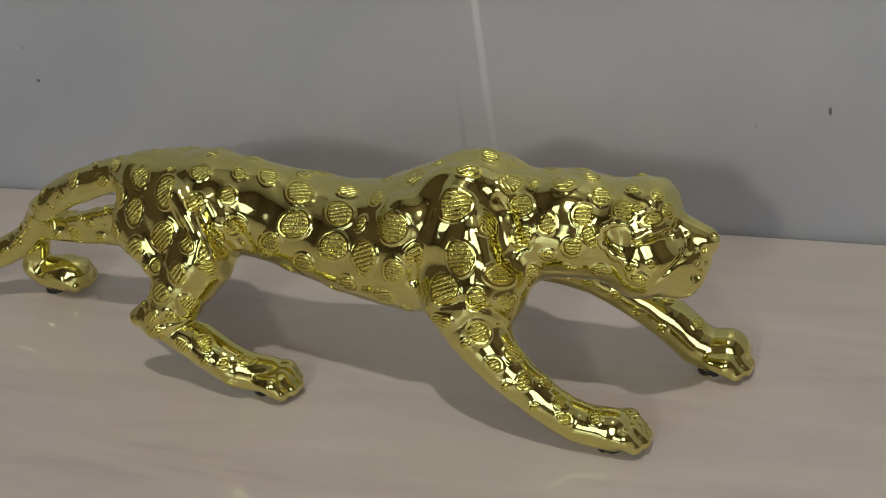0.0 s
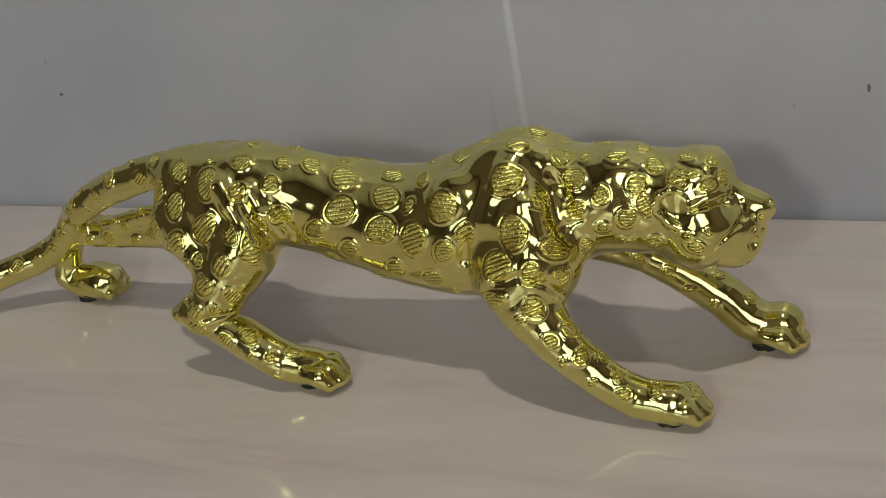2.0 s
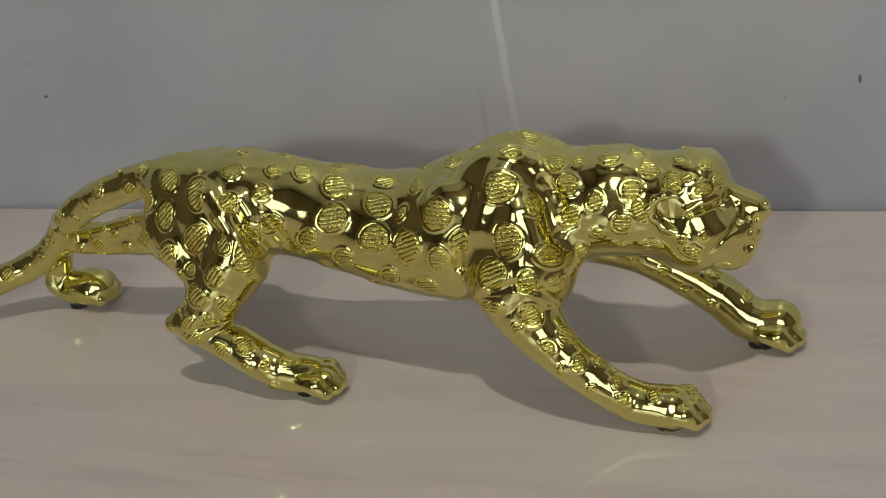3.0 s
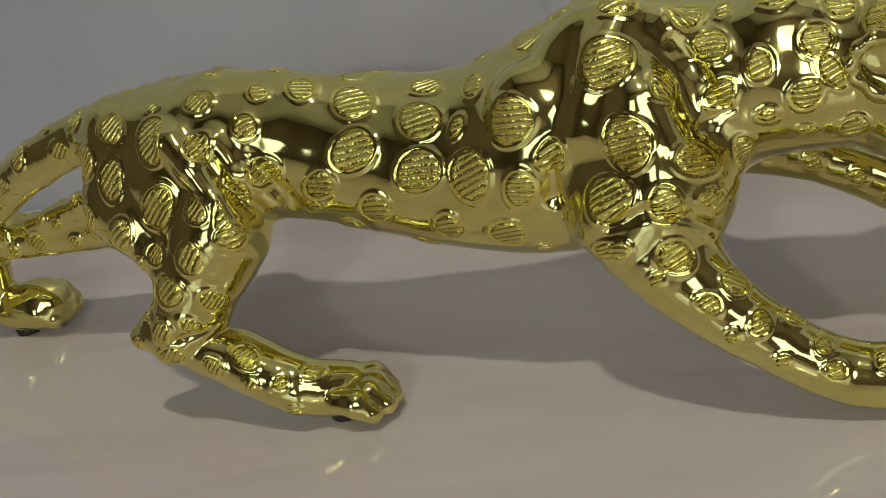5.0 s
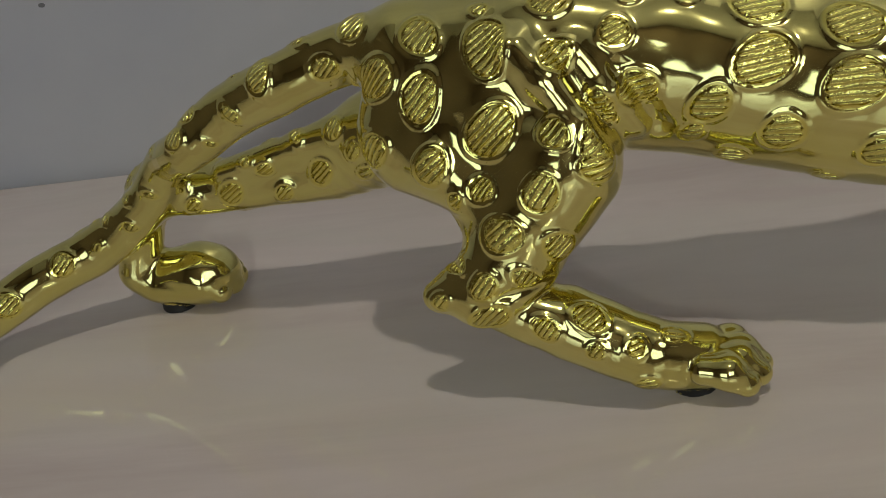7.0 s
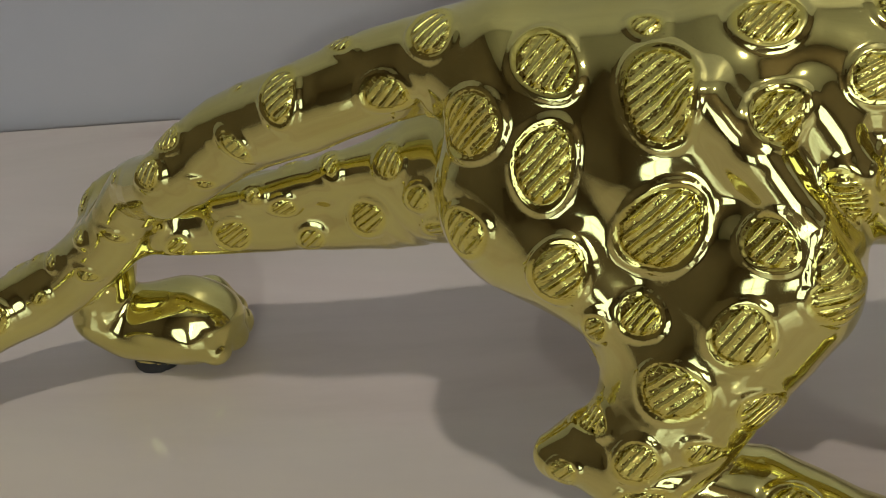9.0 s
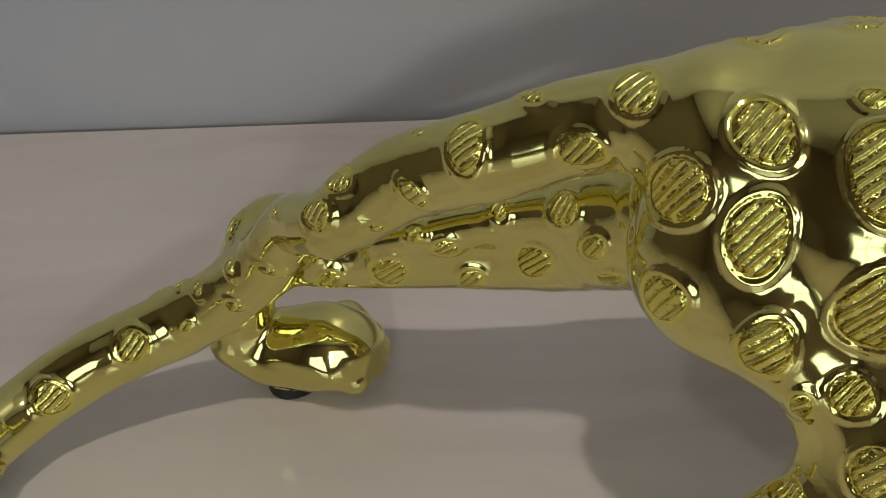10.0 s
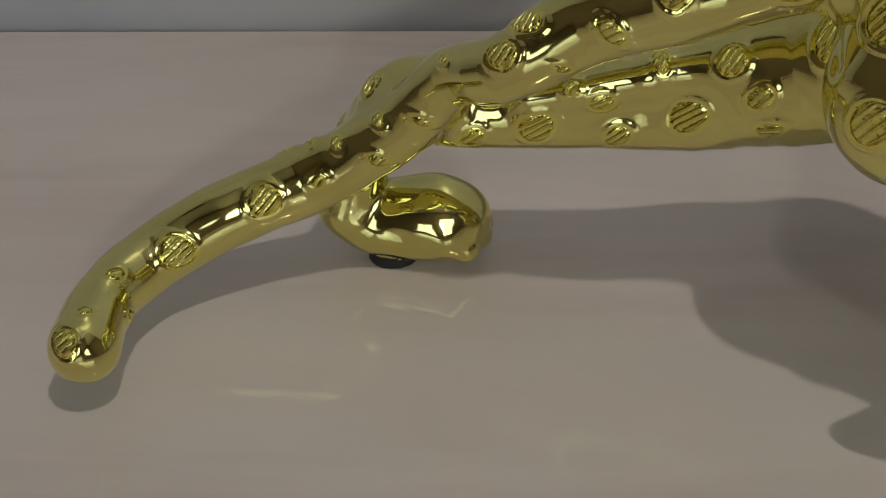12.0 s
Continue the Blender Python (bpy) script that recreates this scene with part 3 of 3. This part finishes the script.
NECK_AND_HEAD = [
    (65.6, 13.5, 98.7, 4.9, 4.4, 140), (67, 7.5, 88.1, 4.2, 3.8, 56), (77.2, 9.9, 93, 4, 3.6, 89), (81.4, 20.5, 102.4, 7.1, 5, 138),
    (68.5, 21.9, 103.8, 3.4, 2.5, 104), (72.4, 34.8, 103.8, 5.1, 3.6, 150), (91.2, 12.8, 96, 5.2, 4.8, 107), (87.5, 7.9, 84.9, 4.7, 3.7, 19),
    (97.2, 19.6, 102.2, 5.3, 3.8, 139), (107.3, 13.3, 99.3, 5, 4.4, 142), (90.7, 29.3, 104.4, 4.4, 3.6, 146), (109, 22.6, 104.6, 3.8, 2.7, 147),
    (119.2, 21, 102.3, 3.1, 2.6, 59), (77.3, 7.6, 80.9, 3.1, 2.2, 179), (85.8, 9.1, 74.6, 3, 2.2, 4), (97, 10.4, 73.5, 4.5, 3.2, 24),
]
NECK_AND_HEAD_MORE = [
    (111.1, 5.8, 78.1, 3, 2.1, 1), (119.6, 6.3, 79.4, 2.3, 1.8, 87), (68.2, 9.1, 71.2, 5.1, 3.6, 75),
    (112.9, 14.5, 100.2, 3.1, 2, 22), (119.1, 13.2, 96.4, 4.2, 2.7, 11), (123.7, 19.2, 97.7, 3.4, 3, 20), (94.3, 8.9, 89.4, 5.2, 3.2, 111),
    (62.4, -7.3, 66.1, 3.6, 2.6, 163), (114.4, 5.6, 73.6, 4.6, 2.4, 158),
]
NEAR_FORE_LEG = [
    (52.0, -14.2, 54.6, 6.0, 5.1, 150), (34.6, -12.5, 57.1, 5.6, 2.8, 6), (64.7, -10.6, 43.8, 4.6, 3.8, 60), (58.6, -17.1, 41.6, 3.5, 3.0, 155),
    (46.4, -16.1, 49.4, 2.8, 2.2, 52), (70.0, -16.2, 34.2, 3.3, 3.1, 83), (77.3, -10.2, 31.6, 3.8, 2.9, 62), (62.7, -18.5, 32.3, 2.8, 2.0, 57),
    (74.2, -18.6, 23.9, 2.4, 2.1, 62), (84.1, -14.3, 24.9, 2.8, 2.5, 2), (86.5, -17.1, 19.1, 3.1, 2.7, 179), (98.6, -14.3, 19.3, 3.0, 2.7, 128),
]
NEAR_HIND_LEG = [
    (-104.4, -4.8, 53.6, 6.3, 5.4, 14), (-91.5, -3.4, 48.6, 5.2, 3.8, 116), (-117.7, 0.5, 44.0, 4.4, 2.7, 145), (-110.9, -6.9, 41.1, 4.2, 3.6, 30),
    (-123.3, -2.9, 35.9, 3.0, 2.5, 31), (-110.9, -6.4, 32.3, 5.6, 3.9, 20), (-100.2, -6.4, 42.2, 4.1, 2.8, 151), (-97.6, -6.9, 27.9, 4.0, 3.1, 151),
    (-86.7, -5.5, 29.1, 4.9, 3.7, 150), (-85.9, -9.5, 21.8, 2.8, 2.3, 18), (-76.1, -8.9, 21.6, 2.9, 2.6, 174), (-67.1, -4.2, 21.2, 3.9, 2.4, 25),
    (-74.6, -9.3, 11.5, 3.6, 2.4, 10),
]
FAR_FORE_LEG = [
    (79.8, 45.5, 48.0, 3.0, 2.6, 134), (91.0, 48.1, 40.5, 2.9, 2.4, 169), (98.7, 48.9, 32.1, 3.4, 1.8, 3), (109.9, 48.6, 25.1, 2.6, 2.2, 30),
    (112.0, 57.1, 36.1, 3.8, 2.3, 49), (124.2, 55.7, 26.1, 3.6, 2.8, 62),
]
TAIL = [
    (-169.7, 35.1, 88.1, 5.2, 3.8, 88), (-149.7, 31.2, 89.1, 4.5, 3.4, 15), (-196.2, 44.0, 76.1, 4.6, 2.9, 141), (-200.5, 41.1, 70.6, 4.0, 2.9, 179),
    (-180.4, 36.4, 77.9, 3.7, 2.5, 145), (-212.7, 50.5, 64.8, 2.2, 1.5, 142), (-228.4, 54.2, 49.6, 2.6, 1.8, 136), (-217.8, 51.6, 50.4, 3.4, 1.5, 161),
    (-227.6, 53.2, 40.1, 3.0, 1.9, 173), (-237.0, 57.0, 41.9, 2.6, 1.8, 121), (-240.7, 54.0, 34.3, 2.4, 1.8, 13), (-252.5, 51.8, 30.7, 4.2, 3.7, 7),
    (-270.7, 44.2, 22.4, 4.2, 4.1, 138), (-179.6, 42.5, 86.1, 2.4, 1.3, 145), (-158.7, 39.5, 95.0, 4.6, 1.9, 133), (-189.5, 39.1, 69.0, 2.6, 1.4, 160),
    (-285.6, 12.8, 22.5, 3.6, 2.7, 116), (-281.1, 33.8, 23.8, 2.5, 2.1, 46), (-283.4, 20.2, 24.6, 2.1, 1.8, 46), (-278.1, 29.0, 16.9, 2.8, 2.0, 48),
]
FAR_HIND_LEG = [
    (-187.8, 55.2, 55.8, 2.7, 1.9, 1), (-182.0, 54.6, 53.3, 3.4, 2.4, 20), (-170.4, 54.6, 62.0, 3.0, 2.3, 112), (-211.0, 57.3, 48.5, 2.4, 1.3, 96),
    (-195.1, 57.1, 46.0, 4.8, 3.8, 59), (-208.6, 58.9, 42.3, 3.6, 2.5, 32), (-178.6, 56.1, 44.5, 3.6, 2.7, 40), (-164.7, 52.5, 51.2, 5.2, 3.7, 34),
    (-157.3, 49.6, 64.9, 3.7, 3.3, 4), (-152.0, 44.9, 59.5, 3.6, 2.6, 39), (-149.8, 45.2, 52.6, 4.0, 2.2, 47), (-229, 68, 49, 3.2, 2.4, 30),
]
ROSETTES = FLANK + FLANK_MORE + HAUNCH + HAUNCH_MORE + SHOULDER + NECK_AND_HEAD + NECK_AND_HEAD_MORE + NEAR_FORE_LEG + NEAR_HIND_LEG + FAR_FORE_LEG + TAIL + FAR_HIND_LEG
ROSETTES += [(x, 61 - y, z, a, b, g) for x, y, z, a, b, g in FLANK + FLANK_MORE + HAUNCH + HAUNCH_MORE + SHOULDER + NECK_AND_HEAD + NECK_AND_HEAD_MORE if y < 24]


def small_rosettes(verts, count=40):
    """More small rosettes on the free stretches of legs and tail."""
    rng = random.Random(11)
    taken = [r[:4] for r in ROSETTES]
    x, y, z = verts.T
    legs = (z < 58) & (z > 21) & (((x > 30) | (x < -80)) & (x > -130) & (y > 8) & ((y < 40) | (y > 58)))
    back = (x < -150) & (y > 58) & (z > 28)
    spots = np.flatnonzero(legs | back)
    for _ in range(4000):
        c, r = verts[spots[rng.randrange(len(spots))]], rng.uniform(1.6, 2.7)
        if len(taken) < len(ROSETTES) + count and all((c[0] - t[0]) ** 2 + (c[1] - t[1]) ** 2 + (c[2] - t[2]) ** 2 > (r + t[3] + 2.2) ** 2 for t in taken):
            taken.append((*c, r))
    return [(float(a), float(b), float(c), r * 1.15, r * 0.9, rng.uniform(0, 180)) for a, b, c, r in taken[len(ROSETTES):]]


def emboss(verts):
    """Raises each rosette as a disc with a rounded rim and a shallow dish; returns the lifted points and the mask of the engraved part."""
    normal = slope(leopard, verts)[0]
    lift, mask, engraving = np.zeros(len(verts)), np.zeros(len(verts)), np.zeros((len(verts), 3), np.float32)
    rng = random.Random(7)
    centre = onto(leopard, np.array([r[:3] for r in ROSETTES], np.float32), 3)
    facing = slope(leopard, centre)[0]
    order = np.argsort(verts[:, 0])
    along = verts[order, 0]
    for (x, y, z, a, b, g), c, n in zip(ROSETTES, centre, facing):
        u = np.array([1.0, 0, 0]) - n * n[0]
        if np.linalg.norm(u) < 0.35:
            u = np.array([0, 0, 1.0]) - n * n[2]
        u /= np.linalg.norm(u)
        v, base = np.cross(n, u), u
        t = radians(g)
        u, v = u * math.cos(t) + v * math.sin(t), v * math.cos(t) - u * math.sin(t)
        small = b < 4.5
        a, b = (1.14 * a, 1.14 * b) if small else (a, b)
        reach = 1.1 * a + 4.5
        near = order[np.searchsorted(along, c[0] - reach) : np.searchsorted(along, c[0] + reach)]
        near = near[(np.abs(verts[near] - c).max(1) < reach) & (normal[near] @ n > 0.2)]
        q = verts[near] - c
        e, f = q @ u / a, q @ v / b
        w = rng.uniform(0, 6.3)
        ang = np.arctan2(f, e)
        rho = np.hypot(e, f) * (1 + 0.05 * np.sin(2 * ang + w) + 0.035 * np.sin(3 * ang + 2 * w))
        edge = (1 - rho) * min(a, b)  # distance inside the rim, mm
        fine = min(1.0, 0.35 + b / 8)
        high = min(0.6, 0.24 * min(a, b))
        up = np.clip((edge + 0.7) / 1.3, 0, 1)
        up = up * up * (3 - 2 * up) * high
        up -= 0.58 * high * np.exp(-(((edge - 1.1 * fine) / (0.5 * fine)) ** 2))
        up += 0.03 * high * np.where(edge < 0, np.exp(-((edge / 2.2) ** 2)), 1.0)
        take = np.abs(up) > np.abs(lift[near])
        lift[near] = np.where(take, up, lift[near])
        inside = 0.5 * np.clip((edge - 0.2) / 0.5, 0, 1) + 0.5 * np.clip((edge - 1.25 * fine) / 0.5, 0, 1)
        more = inside > mask[near]
        mask[near] = np.maximum(mask[near], inside)
        # strokes lie along the flank and slant on the haunch
        t = radians((38 if x < -80 else 10) + rng.uniform(-13, 13))
        way = base * math.cos(t) + np.cross(n, base) * math.sin(t)
        flow = np.stack([q @ np.cross(n, way), q @ way * 0.35, np.full(len(q), w)], 1) * (1.3 if small else 1.0)
        engraving[near[more]] = flow[more]
    return verts + normal * lift[:, None], mask, engraving


verts, faces = skin(statue_field, AXES)
verts = onto(statue_field, verts.astype(np.float32), 2)
verts, faces = finer(verts, faces)
verts = onto(statue_field, verts.astype(np.float32))
rubber = (pads(verts) < 0.25) & (verts[:, 2] < 5.3)
plain = verts
ROSETTES += small_rosettes(verts)
verts, rosette, engraving = emboss(verts)
verts[rubber] = plain[rubber]
me = bpy.data.meshes.new("leopard_statuette")
me.vertices.add(len(verts))
me.vertices.foreach_set("co", (verts / 1000).ravel())
me.loops.add(faces.size)
me.loops.foreach_set("vertex_index", faces.ravel().astype(np.int32))
me.polygons.add(len(faces))
me.polygons.foreach_set("loop_start", np.arange(0, faces.size, 4, dtype=np.int32))
me.materials.append(GOLD)
me.materials.append(RUBBER)
me.polygons.foreach_set("material_index", rubber[faces].all(1).astype(np.int32))
me.polygons.foreach_set("use_smooth", np.ones(len(faces), bool))
me.attributes.new("rosette", "FLOAT", "POINT").data.foreach_set("value", rosette.astype(np.float32))
me.attributes.new("engraving", "FLOAT_VECTOR", "POINT").data.foreach_set("vector", engraving.ravel())
me.update(calc_edges=True)
me.validate()
tagged(new("leopard_statuette", me), "shiny gold leopard statuette with embossed striped spots, prowling on the marble", "statuette")
